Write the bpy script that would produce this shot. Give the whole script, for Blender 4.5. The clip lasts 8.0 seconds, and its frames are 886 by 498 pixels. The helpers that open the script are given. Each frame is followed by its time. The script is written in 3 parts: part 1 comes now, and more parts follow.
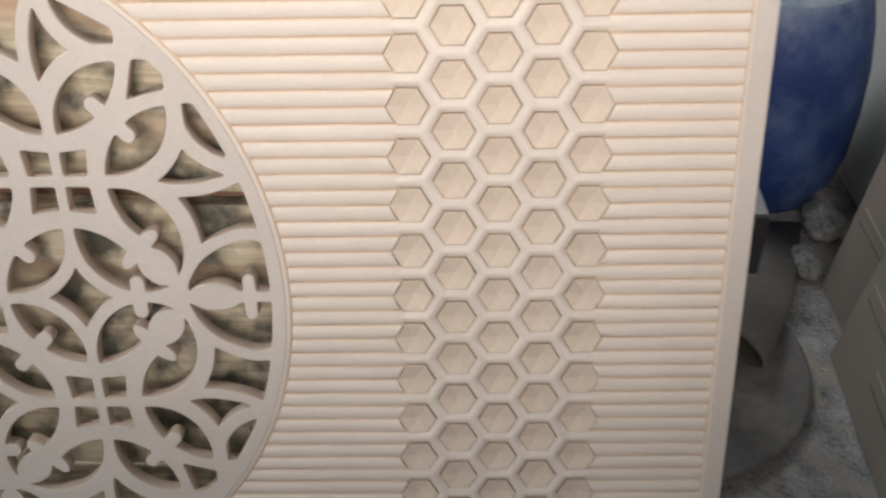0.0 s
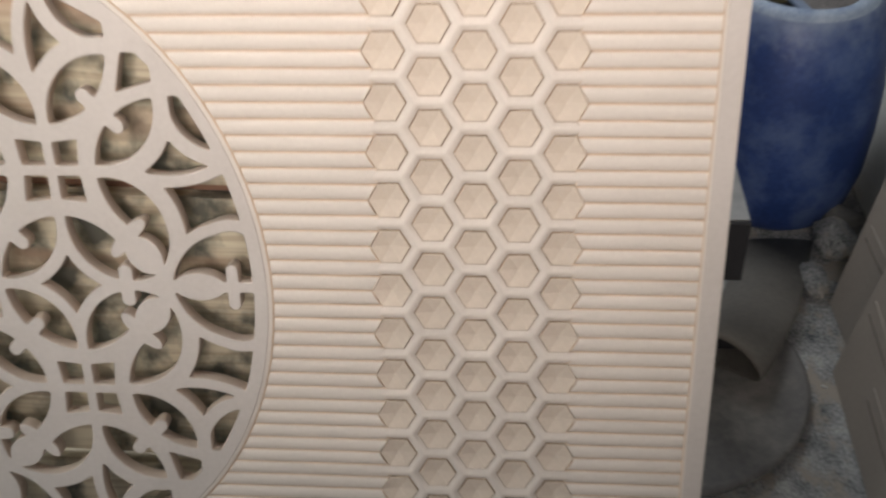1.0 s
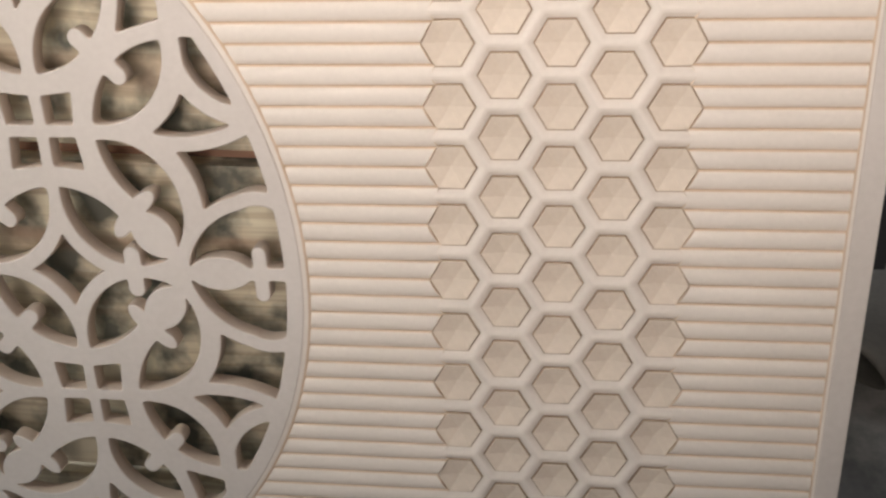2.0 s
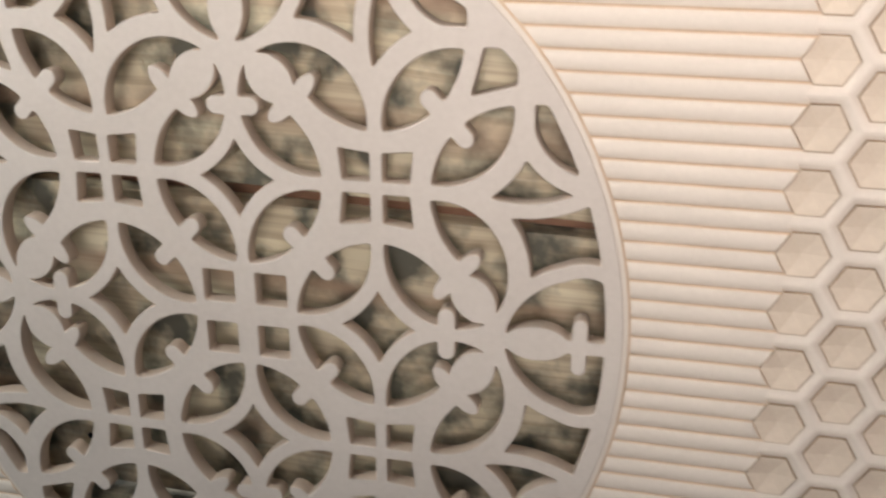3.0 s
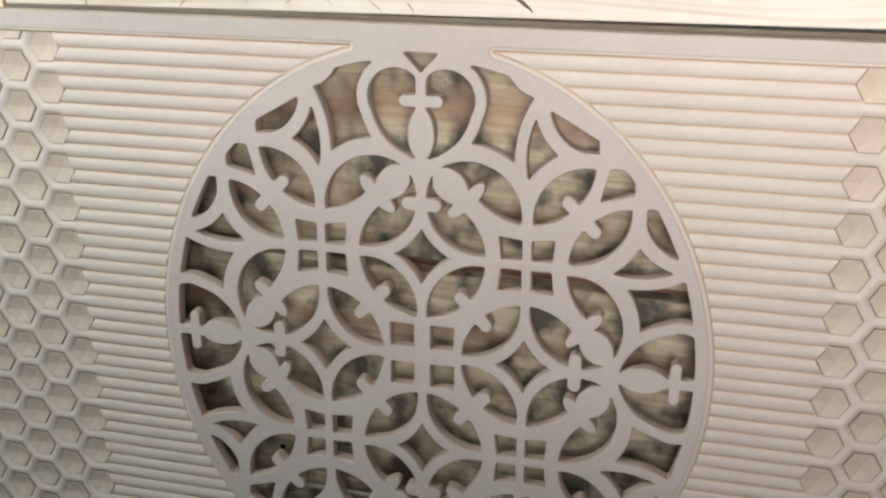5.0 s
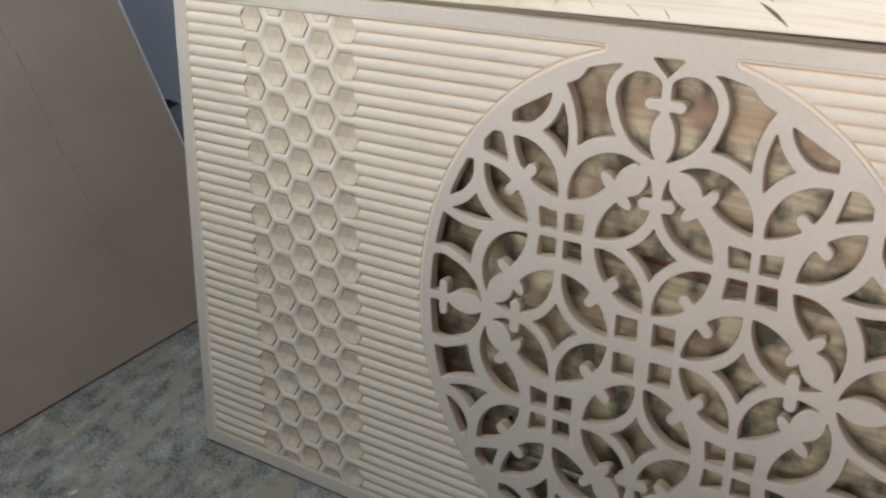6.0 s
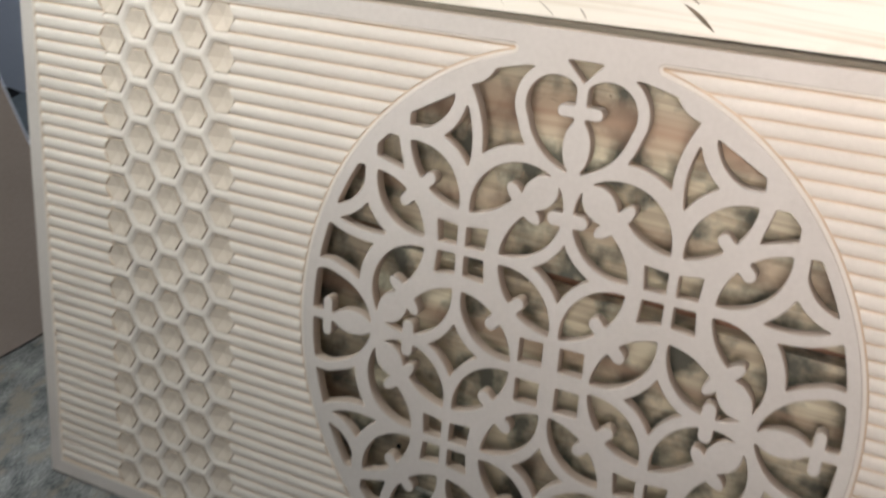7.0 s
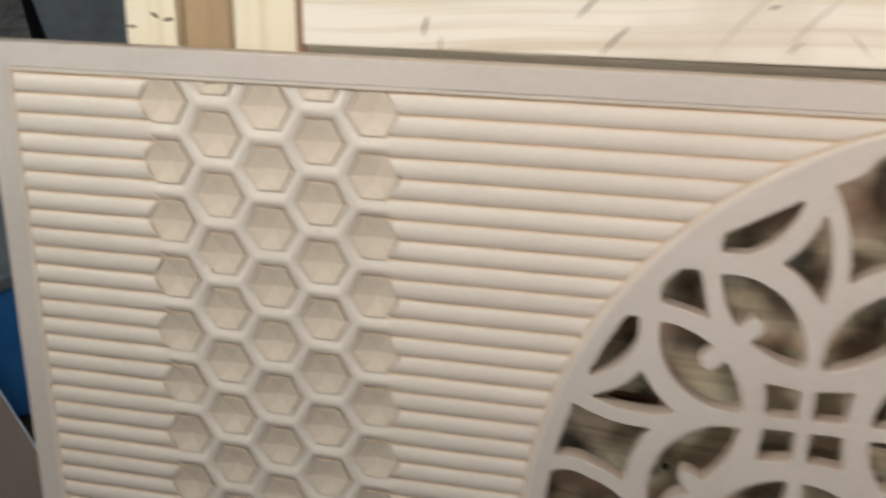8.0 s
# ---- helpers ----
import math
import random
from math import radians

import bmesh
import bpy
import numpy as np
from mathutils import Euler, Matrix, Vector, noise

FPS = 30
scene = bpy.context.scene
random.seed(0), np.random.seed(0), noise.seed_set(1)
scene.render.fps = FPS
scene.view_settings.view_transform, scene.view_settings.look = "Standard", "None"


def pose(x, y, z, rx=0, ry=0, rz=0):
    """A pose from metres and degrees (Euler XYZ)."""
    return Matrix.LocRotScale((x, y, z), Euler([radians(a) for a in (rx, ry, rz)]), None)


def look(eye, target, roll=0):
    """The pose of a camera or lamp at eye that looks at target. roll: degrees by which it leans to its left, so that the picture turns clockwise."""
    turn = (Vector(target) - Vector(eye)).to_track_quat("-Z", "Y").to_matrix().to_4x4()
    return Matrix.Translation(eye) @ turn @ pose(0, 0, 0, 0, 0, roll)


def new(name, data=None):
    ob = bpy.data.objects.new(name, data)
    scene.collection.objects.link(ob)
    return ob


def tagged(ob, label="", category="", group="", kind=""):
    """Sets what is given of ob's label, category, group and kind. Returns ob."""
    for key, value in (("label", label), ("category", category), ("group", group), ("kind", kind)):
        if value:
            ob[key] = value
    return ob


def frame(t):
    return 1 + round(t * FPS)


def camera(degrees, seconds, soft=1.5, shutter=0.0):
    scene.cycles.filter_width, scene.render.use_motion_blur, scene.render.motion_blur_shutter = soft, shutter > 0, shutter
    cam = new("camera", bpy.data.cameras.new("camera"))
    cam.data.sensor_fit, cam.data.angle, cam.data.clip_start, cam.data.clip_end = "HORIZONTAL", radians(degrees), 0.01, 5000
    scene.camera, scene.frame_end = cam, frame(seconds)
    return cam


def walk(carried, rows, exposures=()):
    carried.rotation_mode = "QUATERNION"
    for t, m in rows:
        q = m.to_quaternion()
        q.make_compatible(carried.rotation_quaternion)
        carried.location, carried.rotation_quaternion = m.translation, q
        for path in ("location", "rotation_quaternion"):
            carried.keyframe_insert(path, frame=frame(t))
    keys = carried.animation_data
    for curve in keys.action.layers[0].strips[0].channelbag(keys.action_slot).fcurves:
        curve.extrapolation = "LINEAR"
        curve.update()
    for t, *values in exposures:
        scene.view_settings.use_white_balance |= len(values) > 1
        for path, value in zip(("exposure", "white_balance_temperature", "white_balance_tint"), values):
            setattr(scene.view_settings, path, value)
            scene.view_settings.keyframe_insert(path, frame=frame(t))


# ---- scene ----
cam = camera(46.85, 8.0, soft=2.3, shutter=0.25)
# The carved panel leans back; the path is given in the panel's own axes (along it, into it, up it).
LEAN_BACK, HALF_H = 15.0, 0.3035
PANEL = pose(0, 0, 0.0047, -LEAN_BACK)
PATH = [
    (0, 0.3966, -0.7043, 0.3760, 64.60, 1.02, 0.93),
    (0.1, 0.4123, -0.7454, 0.3915, 64.50, 1.26, 0.59),
    (0.3, 0.4415, -0.7949, 0.4099, 65.51, 3.26, 1.49),
    (0.5, 0.4594, -0.8047, 0.4077, 66.96, 4.69, 2.86),
    (0.6, 0.4635, -0.8042, 0.4103, 66.90, 4.16, 3.53),
    (0.8, 0.4667, -0.8056, 0.3976, 66.92, 2.04, 4.46),
    (0.9, 0.4667, -0.7885, 0.3871, 66.68, 1.43, 4.56),
    (1, 0.4553, -0.7230, 0.3577, 66.23, 0.92, 4.23),
    (1.2, 0.4362, -0.6301, 0.2978, 66.91, 0.93, 4.22),
    (2.3, 0.4190, -0.5866, 0.2856, 65.63, 1.92, 9.43),
    (2.5, 0.3890, -0.5863, 0.2822, 65.79, 1.57, 11.33),
    (2.8, 0.3090, -0.5917, 0.2993, 66.97, 0.33, 11.84),
    (3, 0.2673, -0.5921, 0.3024, 68.38, -0.29, 12.47),
    (3.2, 0.2278, -0.5879, 0.3094, 68.58, -0.93, 11.97),
    (3.4, 0.2044, -0.5867, 0.3107, 68.94, -1.35, 11.84),
    (3.5, 0.1850, -0.5884, 0.3105, 69.12, -1.56, 10.82),
    (3.8, 0.2043, -0.6429, 0.3361, 70.74, -1.51, 11.66),
    (4, 0.2042, -0.6999, 0.3704, 70.00, -1.15, 11.92),
    (4.2, 0.2144, -0.7442, 0.3879, 69.90, -0.80, 12.53),
    (5.3, 0.2333, -0.8197, 0.4305, 69.08, 0.81, 16.27),
    (5.5, 0.2570, -0.8107, 0.4386, 68.41, 0.16, 22.37),
    (5.7, 0.2767, -0.8252, 0.4372, 68.65, -0.58, 27.98),
    (5.9, 0.2976, -0.8278, 0.4355, 68.68, -0.73, 32.04),
    (6, 0.3228, -0.8330, 0.4324, 69.33, -0.82, 33.80),
    (6.2, 0.3371, -0.8250, 0.4377, 69.40, -0.96, 34.60),
    (6.5, 0.3513, -0.8359, 0.4372, 69.22, -1.36, 33.40),
    (6.7, 0.3287, -0.8164, 0.4270, 68.54, -2.26, 31.50),
    (6.9, 0.2868, -0.7952, 0.4166, 68.95, -3.52, 28.51),
    (7, 0.2458, -0.7708, 0.4124, 69.58, -4.19, 26.37),
    (7.1, 0.2011, -0.7548, 0.4154, 70.42, -4.21, 23.91),
    (7.3, 0.1044, -0.7172, 0.4136, 71.66, -3.21, 18.97),
    (7.5, 0.0005, -0.6798, 0.4218, 71.86, -1.76, 14.02),
    (7.6, -0.0298, -0.6618, 0.4214, 71.43, -1.46, 13.29),
    (7.7, -0.0525, -0.6338, 0.4130, 71.00, -1.39, 13.30),
    (7.8, -0.1052, -0.6171, 0.4078, 70.27, -2.12, 11.61),
    (7.9, -0.1451, -0.5853, 0.3970, 70.08, -1.50, 11.93),
    (8, -0.1872, -0.5625, 0.3967, 70.30, -0.72, 12.74),
]
EXPOSURES = [(0.0, -0.06, 6750, 13), (0.5, -0.14, 6750, 13), (2.3, -0.06, 6900, 14), (3.2, -0.08, 6900, 14), (4.2, -0.20, 6550, 12), (5.5, -0.40, 6600, 11), (6.5, -0.42, 6600, 11),
             (7.0, -0.24, 6600, 12), (7.5, -0.72, 6850, 13), (7.8, -0.64, 6950, 14), (8.0, -0.54, 7100, 15)]
walk(cam, [(t, PANEL @ pose(x, y, z + HALF_H, rx, ry, rz)) for t, x, y, z, rx, ry, rz in PATH], EXPOSURES)

# ---- world and light ----
world = bpy.data.worlds.new("workshop_sky")
scene.world = world
world.use_nodes = True
wn = world.node_tree
sky = wn.nodes.new("ShaderNodeTexSky")
sky.sky_type, sky.sun_disc = "NISHITA", False
sky.sun_elevation, sky.sun_rotation = radians(40), radians(200)
wn.nodes["Background"].inputs["Strength"].default_value = 0.08
wn.links.new(sky.outputs["Color"], wn.nodes["Background"].inputs["Color"])


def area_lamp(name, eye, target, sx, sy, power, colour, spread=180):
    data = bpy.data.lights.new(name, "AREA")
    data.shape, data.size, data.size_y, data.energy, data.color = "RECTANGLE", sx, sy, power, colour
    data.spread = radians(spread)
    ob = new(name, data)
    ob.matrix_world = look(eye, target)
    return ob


# Side-window daylight, and added fills set at the unseen doorway and rear window.
area_lamp("front_fill", (1.15, -3.1, 1.5), (0.0, 0.0, 0.5), 2.2, 2.2, 3.4, (1.0, 0.88, 0.85))
area_lamp("window_daylight", (-3.15, -1.4, 1.75), (-0.3, 0.0, 0.6), 1.4, 1.1, 15.0, (0.82, 0.95, 1.0))
area_lamp("rear_fill", (0.1, 2.0, 2.1), (0.9, 0.6, 0.3), 1.2, 1.0, 32, (0.88, 0.95, 1.0))
# Added area lamps, no such fixtures seen: cool over the panel, warm beside it.
area_lamp("overhead_fill", (-0.48, -0.24, 1.06), (-0.52, 0.15, 0.5), 0.30, 0.12, 5.2, (0.94, 1.0, 0.975))
area_lamp("warm_fill", (0.42, -1.05, 1.12), (0.36, 0.20, 0.80), 0.45, 0.35, 3.4, (1.0, 0.93, 0.885), 66)


# ---- materials ----
def material(name, dark, light, rough=0.7, scale=8.0, fine=120.0, bump=0.15, stretch=(1, 1, 1), stain=None, stain_scale=3.0,
             stain_at=(0.55, 0.7), metal=0.0, spread=0.0, grit=0.35):
    """Two-scale mottling between two colours, an optional stain layer, fine relief and uneven gloss."""
    m = bpy.data.materials.new(name)
    m.use_nodes = True
    n, l = m.node_tree.nodes, m.node_tree.links
    b = n["Principled BSDF"]
    tc, mp = n.new("ShaderNodeTexCoord"), n.new("ShaderNodeMapping")
    mp.inputs["Scale"].default_value = stretch
    l.new(tc.outputs["Object"], mp.inputs["Vector"])
    n1, n2 = n.new("ShaderNodeTexNoise"), n.new("ShaderNodeTexNoise")
    n1.inputs["Scale"].default_value, n1.inputs["Detail"].default_value = scale, 5
    n2.inputs["Scale"].default_value, n2.inputs["Detail"].default_value = fine, 3
    l.new(mp.outputs["Vector"], n1.inputs["Vector"])
    l.new(mp.outputs["Vector"], n2.inputs["Vector"])
    mixf = n.new("ShaderNodeMath")
    mixf.operation = "MULTIPLY_ADD"
    mixf.inputs[1].default_value = grit
    l.new(n2.outputs["Fac"], mixf.inputs[0])
    sc = n.new("ShaderNodeMath")
    sc.operation, sc.inputs[1].default_value = "MULTIPLY", 1 - grit
    l.new(n1.outputs["Fac"], sc.inputs[0])
    l.new(sc.outputs[0], mixf.inputs[2])
    ramp = n.new("ShaderNodeValToRGB")
    ramp.color_ramp.elements[0].position, ramp.color_ramp.elements[0].color = 0.3, (*dark, 1)
    ramp.color_ramp.elements[1].position, ramp.color_ramp.elements[1].color = 0.7, (*light, 1)
    l.new(mixf.outputs[0], ramp.inputs["Fac"])
    colour = ramp.outputs["Color"]
    if spread:
        info, hsv = n.new("ShaderNodeObjectInfo"), n.new("ShaderNodeHueSaturation")
        mr = n.new("ShaderNodeMapRange")
        mr.inputs["To Min"].default_value, mr.inputs["To Max"].default_value = 1 - spread, 1 + spread
        l.new(info.outputs["Random"], mr.inputs["Value"])
        l.new(mr.outputs["Result"], hsv.inputs["Value"])
        l.new(colour, hsv.inputs["Color"])
        colour = hsv.outputs["Color"]
    if stain:
        n3, r3, mx = n.new("ShaderNodeTexNoise"), n.new("ShaderNodeValToRGB"), n.new("ShaderNodeMix")
        n3.inputs["Scale"].default_value, n3.inputs["Detail"].default_value, n3.inputs["Roughness"].default_value = stain_scale, 8, 0.65
        l.new(mp.outputs["Vector"], n3.inputs["Vector"])
        r3.color_ramp.elements[0].position, r3.color_ramp.elements[1].position = stain_at
        l.new(n3.outputs["Fac"], r3.inputs["Fac"])
        mx.data_type = "RGBA"
        l.new(r3.outputs["Color"], mx.inputs["Factor"])
        l.new(colour, mx.inputs[6])
        mx.inputs[7].default_value = (*stain, 1)
        colour = mx.outputs[2]
    l.new(colour, b.inputs["Base Color"])
    b.inputs["Metallic"].default_value = metal
    rr = n.new("ShaderNodeMapRange")
    rr.inputs["To Min"].default_value, rr.inputs["To Max"].default_value = max(rough - 0.12, 0.05), min(rough + 0.12, 1)
    l.new(n1.outputs["Fac"], rr.inputs["Value"])
    l.new(rr.outputs["Result"], b.inputs["Roughness"])
    bp = n.new("ShaderNodeBump")
    bp.inputs["Strength"].default_value, bp.inputs["Distance"].default_value = bump, 0.002
    l.new(mixf.outputs[0], bp.inputs["Height"])
    l.new(bp.outputs["Normal"], b.inputs["Normal"])
    return m


mdf_face = material("mdf_sanded_face", (0.56, 0.499, 0.449), (0.66, 0.597, 0.543), rough=0.75, scale=9, fine=200, bump=0.12,
                    stain=(0.665, 0.597, 0.547), stain_scale=4)
mdf_cut = material("mdf_routed", (0.69, 0.616, 0.54), (0.77, 0.69, 0.61), rough=0.8, scale=9, fine=300, bump=0.1, spread=0.03)
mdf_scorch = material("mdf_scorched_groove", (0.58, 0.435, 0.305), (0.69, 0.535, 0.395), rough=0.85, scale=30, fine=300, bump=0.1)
# Scorch colour, darkened further to carry the shade in the hexagon grooves.
mdf_line = material("mdf_scorch_and_shade_line", (0.36, 0.27, 0.19), (0.46, 0.355, 0.26), rough=0.85, scale=30, fine=300, bump=0.1)
mdf_bowl = material("mdf_ball_cut", (0.63, 0.53, 0.43), (0.72, 0.615, 0.505), rough=0.8, scale=40, fine=300, bump=0.12, spread=0.03)
mdf_core = material("mdf_core_edge", (0.50, 0.40, 0.32), (0.60, 0.49, 0.40), rough=0.85, scale=30, fine=260, bump=0.25)
mdf_board = material("mdf_raw_board", (0.295, 0.237, 0.205), (0.385, 0.31, 0.27), rough=0.6, scale=7, fine=200, bump=0.08)
floor_mat = material("dusty_concrete", (0.012, 0.019, 0.027), (0.47, 0.475, 0.46), rough=0.85, scale=30, fine=240, bump=1.0, stretch=(1.4, 0.9, 1), grit=0.45,
                     stain=(0.32, 0.285, 0.24), stain_scale=18, stain_at=(0.50, 0.60))
dust_grey = material("grey_dusty_sheet", (0.085, 0.085, 0.083), (0.16, 0.155, 0.147), rough=0.8, scale=12, fine=150, bump=0.3,
                     stain=(0.30, 0.285, 0.26), stain_scale=16, stain_at=(0.50, 0.78))
blue_plastic = material("blue_plastic_dusty", (0.012, 0.032, 0.13), (0.032, 0.075, 0.25), rough=0.5, scale=14, fine=160, bump=0.15,
                        stain=(0.13, 0.19, 0.34), stain_scale=13, stain_at=(0.47, 0.80))


def settle_dust(m, dust):
    """Lays pale dust on the faces of a material that look upwards, broken up by noise."""
    n, l = m.node_tree.nodes, m.node_tree.links
    b = n["Principled BSDF"]
    geo, sep, speck, add, mr, mx = (n.new("ShaderNodeNewGeometry"), n.new("ShaderNodeSeparateXYZ"), n.new("ShaderNodeTexNoise"), n.new("ShaderNodeMath"),
                                    n.new("ShaderNodeMapRange"), n.new("ShaderNodeMix"))
    speck.inputs["Scale"].default_value, speck.inputs["Detail"].default_value = 55, 6
    add.operation, add.inputs[1].default_value = "MULTIPLY_ADD", 0.45
    l.new(geo.outputs["Position"], speck.inputs["Vector"])
    l.new(geo.outputs["Normal"], sep.inputs["Vector"])
    l.new(speck.outputs["Fac"], add.inputs[0])
    l.new(sep.outputs["Z"], add.inputs[2])
    mr.inputs["From Min"].default_value, mr.inputs["From Max"].default_value = 0.52, 1.20
    l.new(add.outputs[0], mr.inputs["Value"])
    mx.data_type = "RGBA"
    l.new(mr.outputs["Result"], mx.inputs["Factor"])
    l.new(b.inputs["Base Color"].links[0].from_socket, mx.inputs[6])
    mx.inputs[7].default_value = (*dust, 1)
    l.new(mx.outputs[2], b.inputs["Base Color"])


settle_dust(blue_plastic, (0.33, 0.41, 0.52))


def pine_material(name, pale, grain, blot_tint, lines=120.0, blots=15.0, blot_at=(0.55, 0.80), rust=None, upright=False):
    """Sawn pine: fine growth lines along x, or along z where upright, that bow gently, pores, and blots: handling
    stains, with dappled shade on the low planks.
    """
    m = bpy.data.materials.new(name)
    m.use_nodes = True
    n, l = m.node_tree.nodes, m.node_tree.links
    b = n["Principled BSDF"]

    def noise_node(scale, detail, source):
        k = n.new("ShaderNodeTexNoise")
        k.inputs["Scale"].default_value, k.inputs["Detail"].default_value = scale, detail
        l.new(source, k.inputs["Vector"])
        return k.outputs["Fac"]

    tc, mp, bend = n.new("ShaderNodeTexCoord"), n.new("ShaderNodeMapping"), n.new("ShaderNodeVectorMath")
    mp.inputs["Scale"].default_value = (1.0, 1.0, 0.02) if upright else (0.02, 1.0, 1.0)
    warp = noise_node(2.2, 2, tc.outputs["Object"])
    lift = n.new("ShaderNodeCombineXYZ")
    small = n.new("ShaderNodeMath")
    small.operation, small.inputs[1].default_value = "MULTIPLY", 0.055
    l.new(warp, small.inputs[0])
    l.new(small.outputs[0], lift.inputs["X" if upright else "Z"])
    l.new(tc.outputs["Object"], mp.inputs["Vector"])
    l.new(mp.outputs["Vector"], bend.inputs[0])
    l.new(lift.outputs["Vector"], bend.inputs[1])
    grown, pores = noise_node(lines, 3, bend.outputs["Vector"]), noise_node(lines * 5, 2, bend.outputs["Vector"])
    blot, tone = noise_node(blots, 4, tc.outputs["Object"]), noise_node(4.0, 3, tc.outputs["Object"])
    mix = n.new("ShaderNodeMath")
    mix.operation, mix.inputs[1].default_value = "MULTIPLY_ADD", 0.75
    l.new(grown, mix.inputs[0])
    quarter = n.new("ShaderNodeMath")
    quarter.operation, quarter.inputs[1].default_value = "MULTIPLY", 0.25
    l.new(tone, quarter.inputs[0])
    l.new(quarter.outputs[0], mix.inputs[2])
    ramp = n.new("ShaderNodeValToRGB")
    ramp.color_ramp.elements[0].position, ramp.color_ramp.elements[0].color = 0.40, (*grain, 1)
    ramp.color_ramp.elements[1].position, ramp.color_ramp.elements[1].color = 0.52, (*pale, 1)
    l.new(mix.outputs[0], ramp.inputs["Fac"])
    r2, mx = n.new("ShaderNodeValToRGB"), n.new("ShaderNodeMix")
    r2.color_ramp.elements[0].position, r2.color_ramp.elements[1].position = blot_at
    l.new(blot, r2.inputs["Fac"])
    mx.data_type = "RGBA"
    l.new(r2.outputs["Color"], mx.inputs["Factor"])
    l.new(ramp.outputs["Color"], mx.inputs[6])
    mx.inputs[7].default_value = (*blot_tint, 1)
    colour = mx.outputs[2]
    if rust:
        r3, m3 = n.new("ShaderNodeValToRGB"), n.new("ShaderNodeMix")
        r3.color_ramp.elements[0].position, r3.color_ramp.elements[1].position = 0.54, 0.70
        l.new(noise_node(blots * 0.7, 3, bend.outputs["Vector"]), r3.inputs["Fac"])
        m3.data_type = "RGBA"
        l.new(r3.outputs["Color"], m3.inputs["Factor"])
        l.new(colour, m3.inputs[6])
        m3.inputs[7].default_value = (*rust, 1)
        colour = m3.outputs[2]
    l.new(colour, b.inputs["Base Color"])
    b.inputs["Roughness"].default_value = 0.6
    bp = n.new("ShaderNodeBump")
    bp.inputs["Strength"].default_value, bp.inputs["Distance"].default_value = 0.2, 0.001
    l.new(pores, bp.inputs["Height"])
    l.new(bp.outputs["Normal"], b.inputs["Normal"])
    return m


pine = pine_material("pine_pale", (0.87, 0.81, 0.71), (0.72, 0.625, 0.50), (0.70, 0.63, 0.52), 130.0)
pine_upright = pine_material("pine_pale_upright", (0.86, 0.775, 0.60), (0.77, 0.665, 0.48), (0.64, 0.55, 0.41), 170.0, upright=True)
# Dirt and the fretwork's dappled shade are both put into these blots.
pine_low = pine_material("pine_dirt_and_dapple", (0.69, 0.62, 0.46), (0.53, 0.445, 0.315), (0.12, 0.118, 0.092), 200.0, 24.0, (0.46, 0.62), (0.43, 0.285, 0.195))
# Brown tone that paints the post's shadow onto the set-back pine.
pine_shaded = material("pine_post_shadow", (0.36, 0.24, 0.14), (0.50, 0.36, 0.22), rough=0.65, scale=7, fine=80, stretch=(6, 6, 0.7))
shade_strip = material("pine_shadow_band", (0.13, 0.105, 0.075), (0.27, 0.23, 0.175), rough=0.8, scale=14, fine=90, stretch=(0.5, 5, 8))
knot_mat = material("pine_knot", (0.10, 0.05, 0.03), (0.20, 0.11, 0.07), rough=0.6, scale=60, fine=300)
pine_edge = material("pine_red_heart", (0.20, 0.10, 0.06), (0.34, 0.19, 0.12), rough=0.7, scale=9, fine=90, stretch=(0.5, 5, 8))
cut_dark = material("knife_cut_dirt", (0.24, 0.19, 0.14), (0.46, 0.37, 0.27), rough=0.9, scale=60, fine=300)
lilac_mat = material("pale_blue_paint", (0.66, 0.70, 0.84), (0.74, 0.78, 0.89), rough=0.6, scale=4, fine=80, bump=0.1)
slate_mat = material("slate_blue_board", (0.075, 0.093, 0.108), (0.15, 0.178, 0.20), rough=0.7, scale=9, fine=90, bump=0.2)
bright_blue = material("bright_blue_plastic", (0.02, 0.20, 0.62), (0.05, 0.30, 0.78), rough=0.4, scale=12, fine=140, bump=0.2)
far_mat = material("grey_green_paint", (0.54, 0.56, 0.52), (0.66, 0.68, 0.63), rough=0.7, scale=5, fine=120, bump=0.1)
grooved_mat = material("brown_grooved_board", (0.30, 0.265, 0.23), (0.37, 0.33, 0.285), rough=0.65, scale=5, fine=160, bump=0.1)
groove_mat = material("groove_shade", (0.15, 0.13, 0.11), (0.21, 0.185, 0.16), rough=0.8, scale=20, fine=160)
wall_mat = material("plaster_wall", (0.42, 0.43, 0.46), (0.52, 0.53, 0.56), rough=0.85, scale=3, fine=60, bump=0.2)
black_mat = material("dark_rubber", (0.006, 0.006, 0.007), (0.015, 0.015, 0.017), rough=0.85, scale=9, fine=100)
steel_mat = material("galvanised_steel", (0.20, 0.20, 0.20), (0.32, 0.32, 0.31), rough=0.5, scale=14, fine=120, metal=0.6)
yellow_mat = material("yellow_plastic_cap", (0.28, 0.25, 0.12), (0.42, 0.38, 0.21), rough=0.5, scale=30, fine=200)
red_cloth = material("faded_red_cloth", (0.30, 0.07, 0.06), (0.45, 0.16, 0.13), rough=0.9, scale=25, fine=200, bump=0.4)
plaster_mat = material("dried_plaster", (0.33, 0.33, 0.315), (0.47, 0.47, 0.45), rough=0.9, scale=60, fine=300, bump=0.4)
white_bag = material("white_woven_bag", (0.45, 0.44, 0.42), (0.62, 0.61, 0.58), rough=0.8, scale=18, fine=160, bump=0.4)


